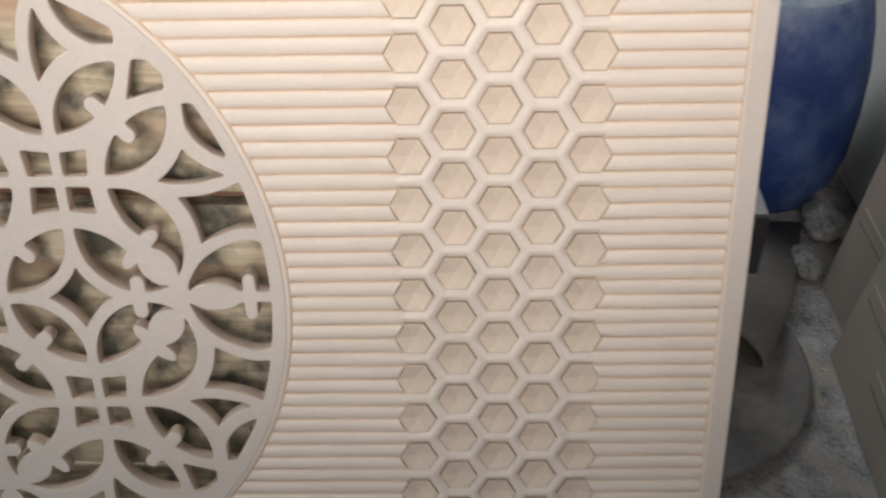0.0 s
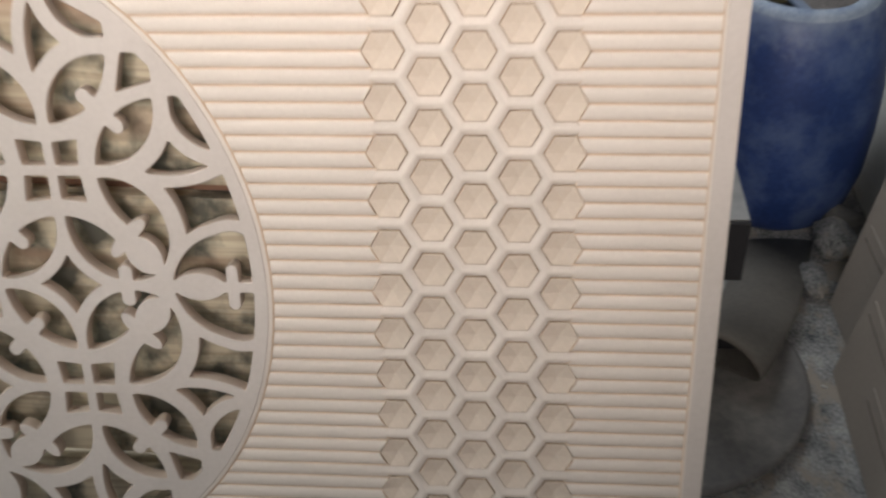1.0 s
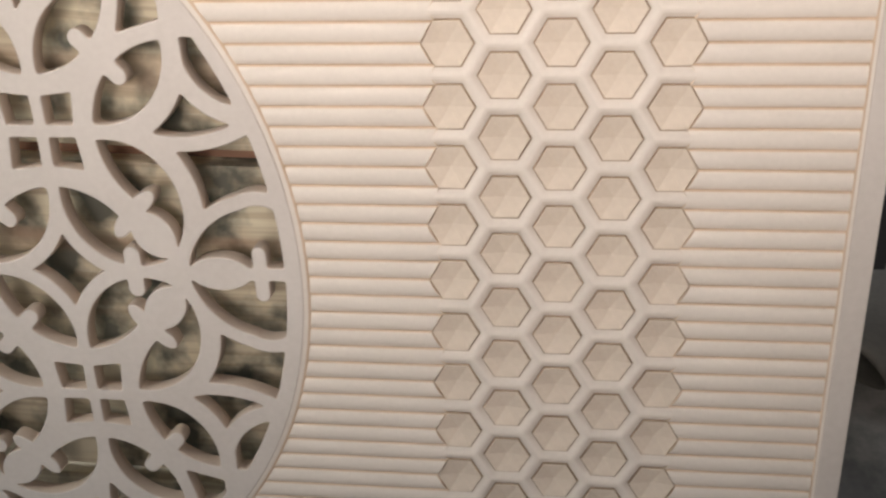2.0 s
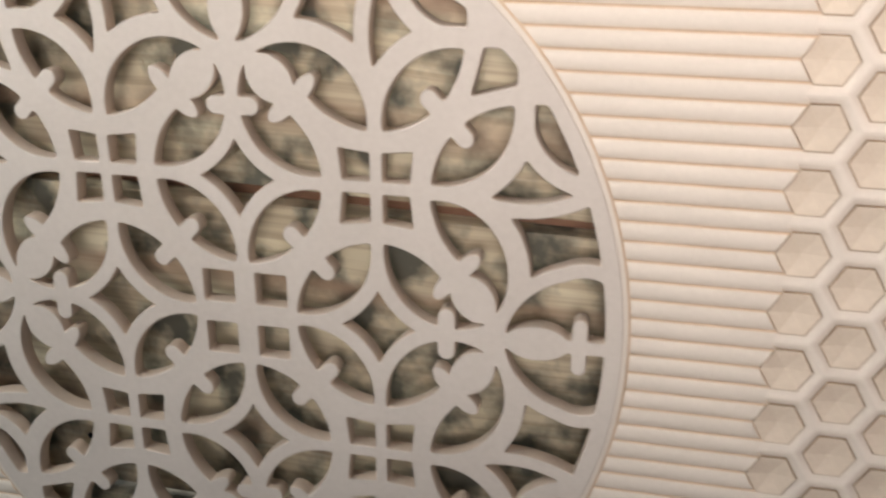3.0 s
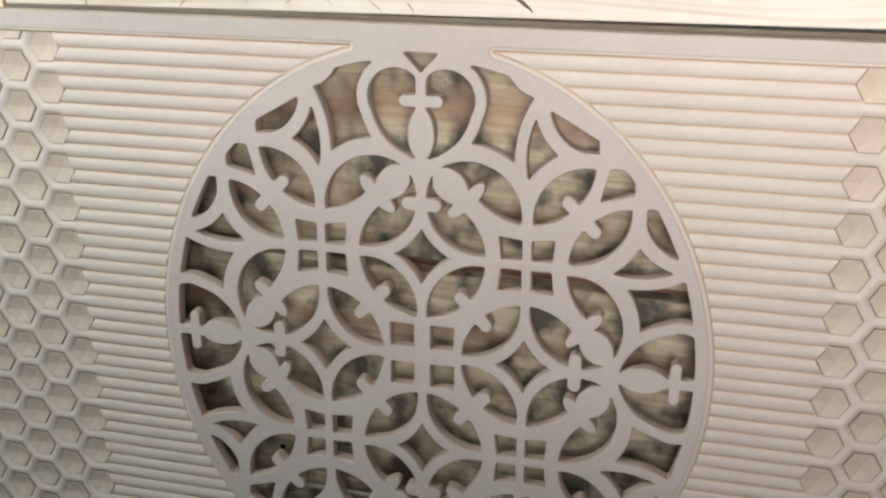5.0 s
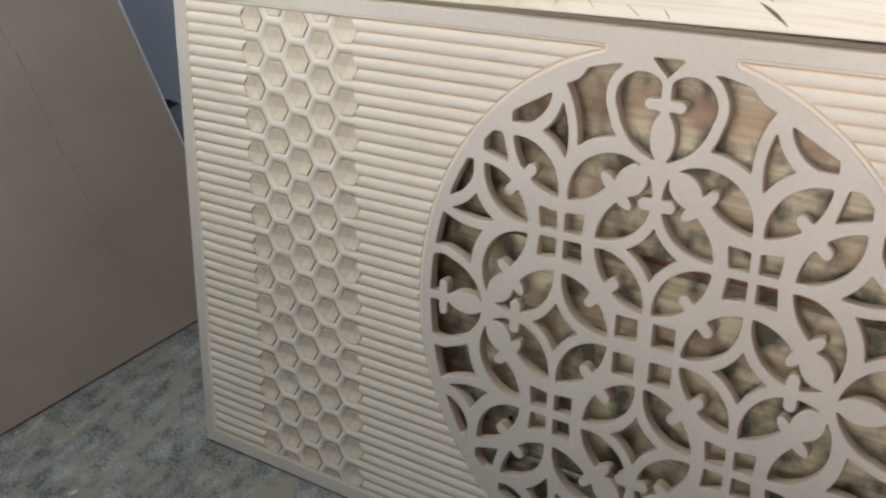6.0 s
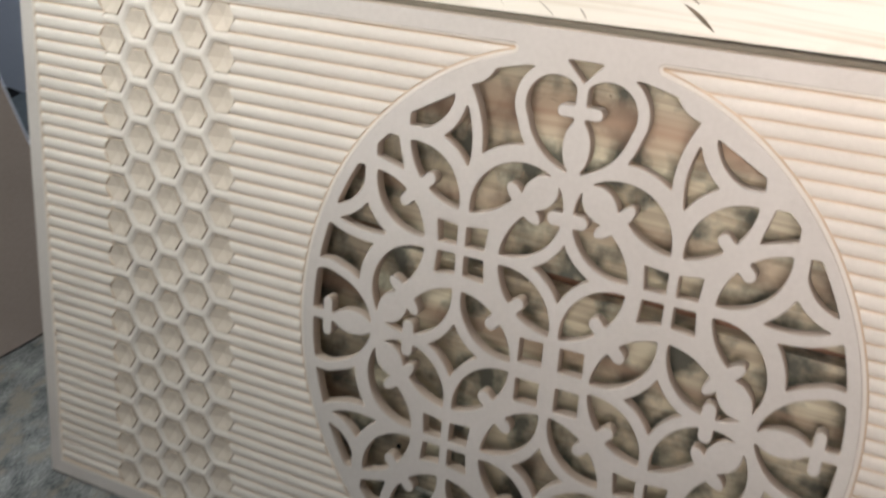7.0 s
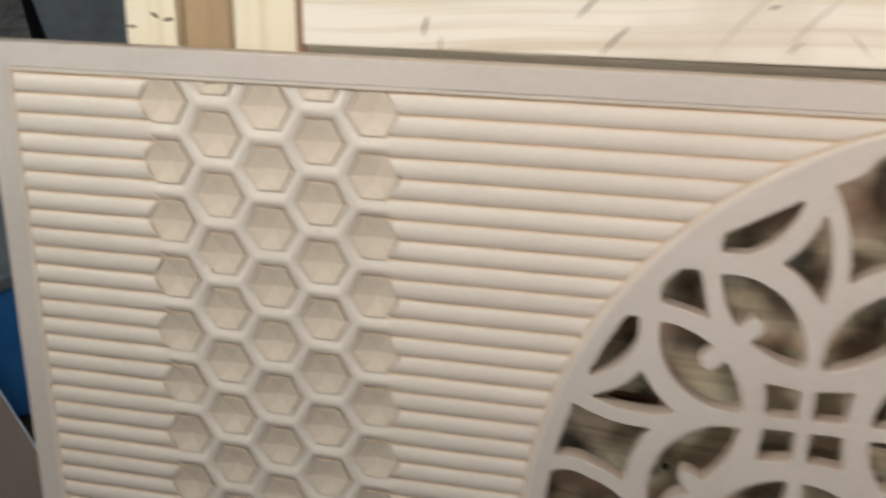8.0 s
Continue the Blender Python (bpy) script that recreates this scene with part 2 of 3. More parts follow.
# ---- building helpers ----
def mesh_object(name, bm, mats, smooth=False):
    me = bpy.data.meshes.new(name)
    bmesh.ops.recalc_face_normals(bm, faces=bm.faces)
    if smooth:
        for f in bm.faces:
            f.smooth = True
    bm.to_mesh(me)
    bm.free()
    for m in mats if isinstance(mats, (list, tuple)) else [mats]:
        me.materials.append(m)
    return new(name, me)


def part(name, bm, mats, parent, label="", smooth=False):
    ob = mesh_object(name, bm, mats, smooth)
    ob.parent = parent
    if label:
        tagged(ob, label)
    return ob


def box(x0, x1, y0, y1, z0, z1, bevel=0.0, bm=None):
    bm = bm or bmesh.new()
    made = bmesh.ops.create_cube(bm, size=1.0, matrix=Matrix.Translation(((x0 + x1) / 2, (y0 + y1) / 2, (z0 + z1) / 2)) @ Matrix.Diagonal((x1 - x0, y1 - y0, z1 - z0, 1)))
    if bevel:
        edges = list({e for v in made["verts"] for e in v.link_edges})
        bmesh.ops.bevel(bm, geom=edges, offset=bevel, segments=2, affect="EDGES", profile=0.5)
    return bm


def lathe(profile, steps=48, bm=None):
    """A turned form from (radius, height) pairs."""
    bm = bm or bmesh.new()
    rings = []
    for r, z in profile:
        rings.append([bm.verts.new((r * math.cos(2 * math.pi * i / steps), r * math.sin(2 * math.pi * i / steps), z)) for i in range(steps)])
    for a, b in zip(rings, rings[1:]):
        for i in range(steps):
            bm.faces.new((a[i], a[(i + 1) % steps], b[(i + 1) % steps], b[i]))
    bm.faces.new(rings[0][::-1])
    bm.faces.new(rings[-1])
    return bm


def filled(name, loops, thickness, edge, mats, y_front):
    """A flat sheet with holes, cut from closed loops in the xz plane, its front face at y_front, with softened edges."""
    cu = bpy.data.curves.new(name, "CURVE")
    cu.dimensions, cu.fill_mode = "2D", "BOTH"
    cu.extrude, cu.bevel_depth, cu.bevel_resolution, cu.offset = thickness / 2 - edge, edge, 1, -edge
    for loop in loops:
        s = cu.splines.new("POLY")
        s.points.add(len(loop) - 1)
        flat = np.zeros((len(loop), 4), np.float32)
        flat[:, :2], flat[:, 3] = loop, 1
        s.points.foreach_set("co", flat.ravel())
        s.use_cyclic_u = True
    ob = new(name, cu)
    me = bpy.data.meshes.new_from_object(ob.evaluated_get(bpy.context.evaluated_depsgraph_get()))
    bpy.data.objects.remove(ob)
    me.name = name
    me.transform(Matrix.Translation((0, y_front + thickness / 2, 0)) @ pose(0, 0, 0, 90))
    me.materials.clear()
    for f in me.polygons:
        f.material_index = 1 if abs(f.normal.y) < 0.5 else 0
    for m in mats if isinstance(mats, (list, tuple)) else [mats]:
        me.materials.append(m)
    return new(name, me)


# ---- the fretwork: signed distances of its openings, in steps of the lattice ----
STEP_U, STEP_V = 0.0941, 0.0979       # from the middle to the first nodes
OUTER_U, OUTER_V = 0.0910, 0.0949     # from there outwards


def disc(u, v, cu, cv, r):
    return np.hypot(u - cu, v - cv) - r


def both(*some, k=0.022):
    """Intersection with softly rounded corners."""
    out = some[0]
    for s in some[1:]:
        h = np.maximum(k - np.abs(out - s), 0) / k
        out = np.maximum(out, s) + h * h * k * 0.25
    return out


def either(*some):
    out = some[0]
    for s in some[1:]:
        out = np.minimum(out, s)
    return out


def bar(u, v, ax, ay, bx, by, r):
    """Rounded bar from a to b."""
    px, py, dx, dy = u - ax, v - ay, bx - ax, by - ay
    t = np.clip((px * dx + py * dy) / (dx * dx + dy * dy), 0, 1)
    return np.hypot(px - t * dx, py - t * dy) - r


def oval(u, v, cu, cv, du, dv, a, b):
    """Ellipse with half axes a along (du, dv) and b across it."""
    n = math.hypot(du, dv)
    s, t = ((u - cu) * du + (v - cv) * dv) / n, ((v - cv) * du - (u - cu) * dv) / n
    return (np.hypot(s / a, t / b) - 1) * min(a, b)


def rect(u, v, cu, cv, hu, hv, r):
    qx, qy = np.abs(u - cu) - hu + r, np.abs(v - cv) - hv + r
    return np.hypot(np.maximum(qx, 0), np.maximum(qy, 0)) + np.minimum(np.maximum(qx, qy), 0) - r


def leaf_pair(u, v, ou, ov):
    """Two leaves either side of the diagonal rib of the cell whose lower left node is (ou, ov)."""
    u, v = u - ou, v - ov
    one = both(disc(u, v, 0.553, 0.447, 0.505), disc(u, v, 0, 1, 0.61), -bar(u, v, 0.5, 0.5, 0.375, 0.625, 0.062))
    two = both(disc(u, v, 0.447, 0.553, 0.505), disc(u, v, 1, 0, 0.61), -bar(u, v, 0.5, 0.5, 0.625, 0.375, 0.062))
    return either(one, two)


def lily_cell(u, v):
    """The lens between (0, 2) and (1, 1) with a lily bud, two leaflets and a flared stem in it."""
    lens = both(disc(u, v, 0.447, 1.447, 0.495), disc(u, v, 0.553, 1.553, 0.505))
    bud = either(oval(u, v, 0.275, 1.70, 1, -1, 0.19, 0.145), bar(u, v, 0.05, 1.95, 0.22, 1.78, 0.035))
    leaflets = either(oval(u, v, 0.505, 1.645, 1.0, 1.25, 0.125, 0.062), oval(u, v, 0.355, 1.495, -1.25, -1.0, 0.125, 0.062))
    stem = both(-disc(u, v, 0, 1, 0.615), -disc(u, v, 1, 2, 0.615), v - u - 1.12, k=0.01)
    crossbar = bar(u, v, 0, 1.505, 0.125, 1.505, 0.065)
    return both(lens, -either(bud, leaflets, stem, crossbar), k=0.012)


def axis_lily(u, v):
    """The heart on the axis above (0, 2), with a bud and a cross in it."""
    u = np.abs(u)
    lobe = either(both(disc(u, v, -0.09, 2.48, 0.565), v - 2.5, k=0.001), disc(u, v, 0.235, 2.49, 0.262))
    lobe = both(lobe, 0.05 - u, k=0.03)
    solid = either(oval(u, v, 0, 2.16, 0, 1, 0.235, 0.125), bar(u, v, 0, 2.465, 0.15, 2.465, 0.055))
    return lobe, both(lobe, -solid, k=0.012)


def outer_cells(u, v, lobe):
    """The openings between the heart, the rings and the rim."""
    five = both(0.105 - lobe, -disc(u, v, 0.447, 1.447, 0.655), -disc(u, v, 1.9, 2.0, 1.035), 0.25 * u + v - 2.925, v - 2.80, -disc(u, v, 1.08, 2.85, 0.305), 0.2 - u, 1.86 - v, u - 1.1)
    narrow = both(disc(u, v, 1.9, 2.0, 0.93), -disc(u, v, 1.6, 2.5, 0.565), -disc(u, v, 1.553, 1.447, 0.665), u - 1.3)
    shell = both(disc(u, v, 1.6, 2.5, 0.43), -disc(u, v, 1.553, 1.447, 0.645), 0.23 * u + 0.423 * v - 1.305, u - 1.625, k=0.02)
    return either(five, narrow, shell)


def openings(x, z):
    """Below zero where the fretwork is cut through."""
    u, v = np.abs(x) / STEP_U, np.abs(z) / STEP_V
    u = np.where(u > 1, 1 + (np.abs(x) - STEP_U) / OUTER_U, u)
    v = np.where(v > 1, 1 + (np.abs(z) - STEP_V) / OUTER_V, v)
    holes = [rect(u, v, 0.2, 0.2, 0.118, 0.118, 0.012)]
    du, dv = np.abs(u - 1), np.abs(v - 1)
    holes.append(both(0.045 - du, 0.045 - dv, du - 0.235 - 0.11 * dv, dv - 0.235 - 0.11 * du, k=0.015))
    for a, b in ((u, v), (v, u)):
        p, q = np.abs(a), np.abs(b - 1)
        holes.append(both(0.62 - np.hypot(p - 0.553, q - 0.553), p + q - 0.4, k=0.012))
    holes += [leaf_pair(u, v, 0, 0), leaf_pair(u, v, 1, 1)]
    for a, b in ((u, v), (v, u)):
        holes.append(lily_cell(a, b))
        lobe, heart = axis_lily(a, b)
        holes += [heart, outer_cells(a, b, lobe)]
    holes.append(both(np.abs(u) * 1.06 - (v - 2.715), v - 2.895, k=0.03))
    kite = both(1.66 + 0.27 * (v - 1.665) - u, 1.66 + 0.27 * (u - 1.665) - v, u - 1.965, v - 1.965, u + v - 3.82, k=0.02)
    holes.append(kite)
    rim = (np.hypot(x / 0.2434, z / 0.2785) - 1) * 2.66
    return both(either(*holes), rim, k=0.02)


# Cell edges crossed by the zero line, for each of the sixteen corner patterns.
CROSSED = {1: [(3, 0)], 2: [(0, 1)], 3: [(3, 1)], 4: [(1, 2)], 5: [(3, 2), (0, 1)], 6: [(0, 2)], 7: [(3, 2)],
           8: [(2, 3)], 9: [(0, 2)], 10: [(0, 3), (1, 2)], 11: [(1, 2)], 12: [(1, 3)], 13: [(0, 1)], 14: [(3, 0)]}


def outlines(field, x0, z0, cell, smallest):
    """Closed zero lines of a field given on a grid."""
    low = field < 0
    code = low[:-1, :-1] * 1 + low[1:, :-1] * 2 + low[1:, 1:] * 4 + low[:-1, 1:] * 8
    links, place = {}, {}
    for i, j in np.argwhere((code > 0) & (code < 15)):
        i, j = int(i), int(j)
        ends = ((i, j, i + 1, j), (i + 1, j, i + 1, j + 1), (i, j + 1, i + 1, j + 1), (i, j, i, j + 1))
        for a, b in CROSSED[int(code[i, j])]:
            for c in (a, b):
                k = ends[c]
                if k not in place:
                    f0, f1 = field[k[0], k[1]], field[k[2], k[3]]
                    t = f0 / (f0 - f1)
                    place[k] = (x0 + cell * (k[0] + t * (k[2] - k[0])), z0 + cell * (k[1] + t * (k[3] - k[1])))
            links.setdefault(ends[a], []).append(ends[b])
            links.setdefault(ends[b], []).append(ends[a])
    loops = []
    while links:
        first = next(iter(links))
        at, loop = first, []
        while at in links:
            loop.append(place[at])
            on = [k for k in links.pop(at) if k in links]
            if not on:
                break
            at = on[0]
        pts = np.array(loop)
        area = 0.5 * abs(np.dot(pts[:, 0], np.roll(pts[:, 1], 1)) - np.dot(pts[:, 1], np.roll(pts[:, 0], 1)))
        if len(pts) > 5 and area > smallest:
            loops.append(pts)
    return loops


# ---- the carved panel ----
PITCH = 0.0385                    # from one hexagon to the next, down a column
COLUMN = PITCH * math.sqrt(3) / 2
FIRST = 0.3552                    # the inner column's distance from the middle
EDGE_L, EDGE_R = -0.6085, 0.6125       # the panel's ends
FIELD_U, FIELD_V = {-1: 0.5895, 1: 0.5940}, PITCH * 22 / 3
RIM_A, RIM_B = 0.2600, 0.2908     # the oval rim of the medallion
MOULD = 0.005                     # width of the rounded edge round the fields
TOP, GROOVE, THICK = 0.0006, 0.0031, 0.0125

panel = new("carved_panel")
panel.matrix_world = PANEL
tagged(panel, "pale routed MDF panel with oval fretwork, ribs and honeycomb bands, leaning", "decorative panel")


def field_loop(side, grow):
    """The ribbed field on one side of the oval as a closed loop, widened all round by grow, with its sharp tips rounded off."""
    a = math.asin(FIELD_V / RIM_B)
    pts = []
    for t in np.linspace(-a, a, 120):
        n = Vector((-math.cos(t) / RIM_A, -math.sin(t) / RIM_B)).normalized()
        pts.append((RIM_A * math.cos(t) + grow * n.x, RIM_B * math.sin(t) + grow * n.y))
    tip = Vector((RIM_A * math.cos(a), FIELD_V))
    start = math.atan2(-math.sin(a) / RIM_B, -math.cos(a) / RIM_A) % (2 * math.pi)
    turn = [(tip.x + grow * k * math.cos(g), tip.y + grow * k * math.sin(g))
            for g, k in zip(np.linspace(start, math.pi / 2, 12)[1:], np.linspace(1, 0.7, 12)[1:])]
    edge = FIELD_U[side] + 0.6 * grow
    pts = [(x, -y) for x, y in reversed(turn)] + pts + turn + [(edge, FIELD_V + 0.7 * grow)]
    pts.append((edge, -FIELD_V - 0.7 * grow))
    return np.array([(side * x, z + HALF_H) for x, z in pts])


CELL = 0.0009
gx, gz = np.meshgrid(np.arange(-0.252, 0.2521, CELL), np.arange(-0.288, 0.2881, CELL), indexing="ij")
cut = outlines(openings(gx, gz), -0.252, -0.288, CELL, 1.2e-5)
outer = np.array([(EDGE_L, 0), (EDGE_R, 0), (EDGE_R, 2 * HALF_H - 0.0018), (EDGE_L, 2 * HALF_H - 0.0018)])
face = filled("fretwork_face", [outer, field_loop(-1, MOULD), field_loop(1, MOULD)] + [c + (0, HALF_H + 0.0015) for c in cut], THICK, 0.0009, [mdf_face, mdf_core], 0.0)
face.parent = panel
tagged(face, "flat border, rim and pierced lily lattice of sanded MDF")
for side in (-1, 1):
    back = filled("backing", [field_loop(side, 0.001)], THICK - 0.010, 0.0002, [mdf_cut, mdf_cut], 0.010)
    back.parent = panel
    bm, rows = bmesh.new(), []
    for s in np.linspace(0, 1, 6):
        loop = field_loop(side, MOULD * (1 - s))
        depth = 0.0004 + (GROOVE - 0.0004) * (1 - math.sqrt(max(1 - s * s, 0)))
        rows.append([bm.verts.new((x, depth, z)) for x, z in loop])
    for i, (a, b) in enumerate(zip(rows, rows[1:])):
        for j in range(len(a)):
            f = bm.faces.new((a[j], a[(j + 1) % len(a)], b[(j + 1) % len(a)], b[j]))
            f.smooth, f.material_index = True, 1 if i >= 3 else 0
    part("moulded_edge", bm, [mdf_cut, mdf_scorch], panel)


def round_profile(s):
    """Depth of a rounded ridge at s from its crown (0) to its foot (1)."""
    return TOP + (GROOVE - TOP) * (1 - math.sqrt(1 - (0.86 * s) ** 2)) / (1 - math.sqrt(1 - 0.86 ** 2))


def hex_edge(v):
    """How far the nearest hexagon, or the wall beside it, reaches sideways from its column's middle at height v."""
    y = abs((v / PITCH + 0.5) % 1.0 - 0.5) * PITCH
    return 0.430 * PITCH - y / math.sqrt(3) if y <= PITCH / 3 else 0.19245 * PITCH + (y - PITCH / 3) / math.sqrt(3)


def rim_at(v):
    return RIM_A * math.sqrt(max(1 - (v / RIM_B) ** 2, 0)) - 0.0005


def rib(middle, side, near, far):
    """One rounded rib; near and far give its two ends at each height."""
    bm, rows = bmesh.new(), []
    n = 14
    for i in range(n + 1):
        s = 2 * i / n - 1
        v = middle + s * PITCH / 6
        a, b, d = near(v), far(v), round_profile(abs(s))
        line = [(a - 0.0008, GROOVE + 0.0006), (a, d)] + [(a + (b - a) * k / 8, d) for k in range(9)] + [(b, d), (b + 0.0008, GROOVE + 0.0006)]
        rows.append([bm.verts.new((side * u, y, v + HALF_H)) for u, y in line])
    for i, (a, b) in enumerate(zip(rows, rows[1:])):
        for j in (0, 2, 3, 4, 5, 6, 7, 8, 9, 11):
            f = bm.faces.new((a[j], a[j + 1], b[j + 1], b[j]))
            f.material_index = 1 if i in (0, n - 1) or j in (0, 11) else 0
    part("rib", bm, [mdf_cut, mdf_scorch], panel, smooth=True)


for side in (-1, 1):
    for k in range(44):
        middle = FIELD_V - (k + 0.5) * PITCH / 3
        rib(middle, side, rim_at, lambda v: FIRST - hex_edge(v))
        rib(middle, side, lambda v: FIRST + 4 * COLUMN + hex_edge(v), lambda v: FIELD_U[side])


def honeycomb_mesh(open_side, cut_top):
    """A six-sided plug with a shallow faceted hollow, set in a scorched groove between rounded walls.
    open_side: -1 or 1 where ribs run up to it; cut_top: where the border cuts it."""
    bm = bmesh.new()
    rings = [(0.5, TOP), (0.473, round_profile(0.25)), (0.445, round_profile(0.5)), (0.415, round_profile(0.78)), (0.376, GROOVE),
             (0.360, GROOVE + 0.0005), (0.347, GROOVE - 0.0011), (0.336, GROOVE - 0.0012), (0.17, GROOVE + 0.0007)]
    made = []
    for apothem, d in rings:
        r = apothem * PITCH * 2 / math.sqrt(3)
        made.append([bm.verts.new((r * math.cos(math.pi / 3 * i), d, r * math.sin(math.pi / 3 * i))) for i in range(6)])
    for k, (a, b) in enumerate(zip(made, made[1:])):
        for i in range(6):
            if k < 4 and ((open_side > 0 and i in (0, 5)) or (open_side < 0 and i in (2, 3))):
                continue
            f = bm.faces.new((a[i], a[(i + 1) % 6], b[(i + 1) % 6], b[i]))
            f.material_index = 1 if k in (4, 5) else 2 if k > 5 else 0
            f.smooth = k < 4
    mid = bm.verts.new((0, GROOVE + 0.0024, 0))
    for i in range(6):
        bm.faces.new((made[-1][i], made[-1][(i + 1) % 6], mid)).material_index = 2
    loose = [v for v in bm.verts if not v.link_faces]
    bmesh.ops.delete(bm, geom=loose, context="VERTS")
    if cut_top:
        at = PITCH / 3 if abs(cut_top) == 1 else -PITCH / 6
        bmesh.ops.bisect_plane(bm, geom=bm.verts[:] + bm.edges[:] + bm.faces[:], plane_co=(0, 0, math.copysign(1, cut_top) * at),
                               plane_no=(0, 0, cut_top), clear_outer=True)
    bmesh.ops.recalc_face_normals(bm, faces=bm.faces)
    me = bpy.data.meshes.new("honeycomb_cell")
    bm.to_mesh(me)
    bm.free()
    me.materials.append(mdf_cut)
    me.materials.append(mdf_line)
    me.materials.append(mdf_bowl)
    return me


cells = {}
for side in (-1, 1):
    for col in range(5):
        odd = col % 2
        for row in range(16 if odd else 15):
            v = (7.5 - row if odd else 7 - row) * PITCH
            opened = (side if col == 4 else -side if col == 0 else 0)
            trim = 0
            if odd:
                trim = 2 if row == 0 else -2 if row == 15 else 0
            else:
                trim = 1 if row == 0 else -1 if row == 14 else 0
            if (opened, trim) not in cells:
                cells[opened, trim] = honeycomb_mesh(opened, trim)
            ob = new("honeycomb_cell", cells[opened, trim])
            ob.location = (side * (FIRST + col * COLUMN), 0, v + HALF_H)
            ob.parent = panel

# ---- floor and room ----
ground = tagged(mesh_object("floor", box(-3.2, 3.2, -3.2, 3.2, -0.1, 0.0), floor_mat), "dusty grey concrete workshop floor with sawdust", "floor", kind="structure")
tagged(mesh_object("wall_east", box(3.2, 3.35, -3.2, 2.2, 0, 3), wall_mat), "plain bluish white plastered workshop wall", "wall", kind="structure")
# Unseen wall; its high opening is added for the rear fill lamp.
bm = box(-3.3, -0.6, 2.2, 2.35, 0, 3)
box(0.8, 3.3, 2.2, 2.35, 0, 3, bm=bm)
box(-0.6, 0.8, 2.2, 2.35, 0, 1.5, bm=bm)
box(-0.6, 0.8, 2.2, 2.35, 2.7, 3, bm=bm)
tagged(mesh_object("wall_north", bm, wall_mat), "plastered wall with a high window opening", "wall", kind="structure")
tagged(mesh_object("ceiling", box(-3.3, 3.3, -3.3, 2.35, 3.0, 3.1), wall_mat), "plain plastered ceiling", "ceiling", kind="structure")
# Unseen wall; its doorway is added where the front fill lamp stands.
bm = box(-3.3, 0.0, -3.35, -3.2, 0, 3)
box(2.3, 3.3, -3.35, -3.2, 0, 3, bm=bm)
box(0.0, 2.3, -3.35, -3.2, 2.6, 3, bm=bm)
tagged(mesh_object("wall_south", bm, wall_mat), "plastered wall with a wide shop doorway", "wall", kind="structure")
bm = box(-3.35, -3.2, -3.2, -2.2, 0, 3)
box(-3.35, -3.2, -0.6, 2.2, 0, 3, bm=bm)
box(-3.35, -3.2, -2.2, -0.6, 0, 1.1, bm=bm)
box(-3.35, -3.2, -2.2, -0.6, 2.4, 3, bm=bm)
tagged(mesh_object("wall_west", bm, wall_mat), "plastered wall with a window opening", "wall", kind="structure")


# ---- planks behind the panel ----
def plank(name, x0, x1, z0, z1, y0, thick, mat, label, tilt=0.0):
    ob = mesh_object(name, box(x0, x1, y0, y0 + thick, z0 + HALF_H, z1 + HALF_H, 0.0015), mat)
    ob.matrix_world = PANEL @ pose(0, 0, HALF_H) @ pose(0, 0, 0, 0, tilt, 0) @ pose(0, 0, -HALF_H)
    return tagged(ob, label, "plank")


upper = plank("pine_plank", -0.4035, 0.585, 0.3058, 0.43, 0.024, 0.02, pine, "pale pine plank with knife cuts above the panel", -0.3)
middle = plank("pine_plank", -0.4260, 0.585, 0.079, 0.288, 0.045, 0.02, pine_low, "mottled pine plank with knife cuts, behind the fretwork", 2.0)
lower = plank("pine_plank", -0.4260, 0.585, -0.19, 0.066, 0.046, 0.02, pine_low, "greyed pine plank with nails, behind the fretwork", 1.6)
plank("pine_plank", -0.4260, 0.585, -0.285, -0.202, 0.047, 0.02, pine_low, "narrow greyed pine plank near the floor", 1.0)
plank("plank_batten", -0.418, 0.58, 0.055, 0.09, 0.0665, 0.02, pine_edge, "reddish heartwood batten in the gap between planks", 1.8)
plank("recessed_plank", -0.4875, -0.4560, 0.06, 0.43, 0.036, 0.02, pine_shaded, "upright pine plank, set back, browned for the post's shadow")
pale_upright = plank("recessed_plank", -0.4555, -0.4105, 0.06, 0.43, 0.038, 0.02, pine_upright, "pale upright pine plank set back beside the post")
plank("plank_batten", -0.4100, -0.4040, 0.06, 0.43, 0.0255, 0.02, pine_edge, "dark upright wooden strip between planks")
# Strip below the upper plank; the shadow band there is put into its colour.
plank("plank_batten", -0.4035, 0.585, 0.29, 0.3048, 0.0248, 0.015, shade_strip, "narrow strip under the upper plank, brown-grey for the shadow band")
post = plank("pine_post", -0.522, -0.488, -0.285, 0.43, 0.026, 0.03, pine_upright, "upright pine post with dark scuff marks")


def cut_mark(parent, ax, az, bx, bz, width, y):
    """A knife cut: a thin dark sliver from a to b, tapering to both ends."""
    bm, n = bmesh.new(), 6
    dx, dz = bx - ax, bz - az
    l = math.hypot(dx, dz)
    nx, nz = -dz / l, dx / l
    left, right = [], []
    for i in range(n + 1):
        t = i / n
        w = 0.7 * width * (0.15 + math.sin(math.pi * t) * 0.85) / 2
        bow = 0.03 * l * math.sin(math.pi * t)
        x, z = ax + t * dx + bow * nx, az + t * dz + bow * nz + HALF_H
        left.append(bm.verts.new((x + w * nx, y, z + w * nz)))
        right.append(bm.verts.new((x - w * nx, y, z - w * nz)))
    for i in range(n):
        bm.faces.new((left[i], left[i + 1], right[i + 1], right[i]))
    bmesh.ops.solidify(bm, geom=bm.faces[:], thickness=0.0004)
    part("knife_cut", bm, cut_dark, parent)


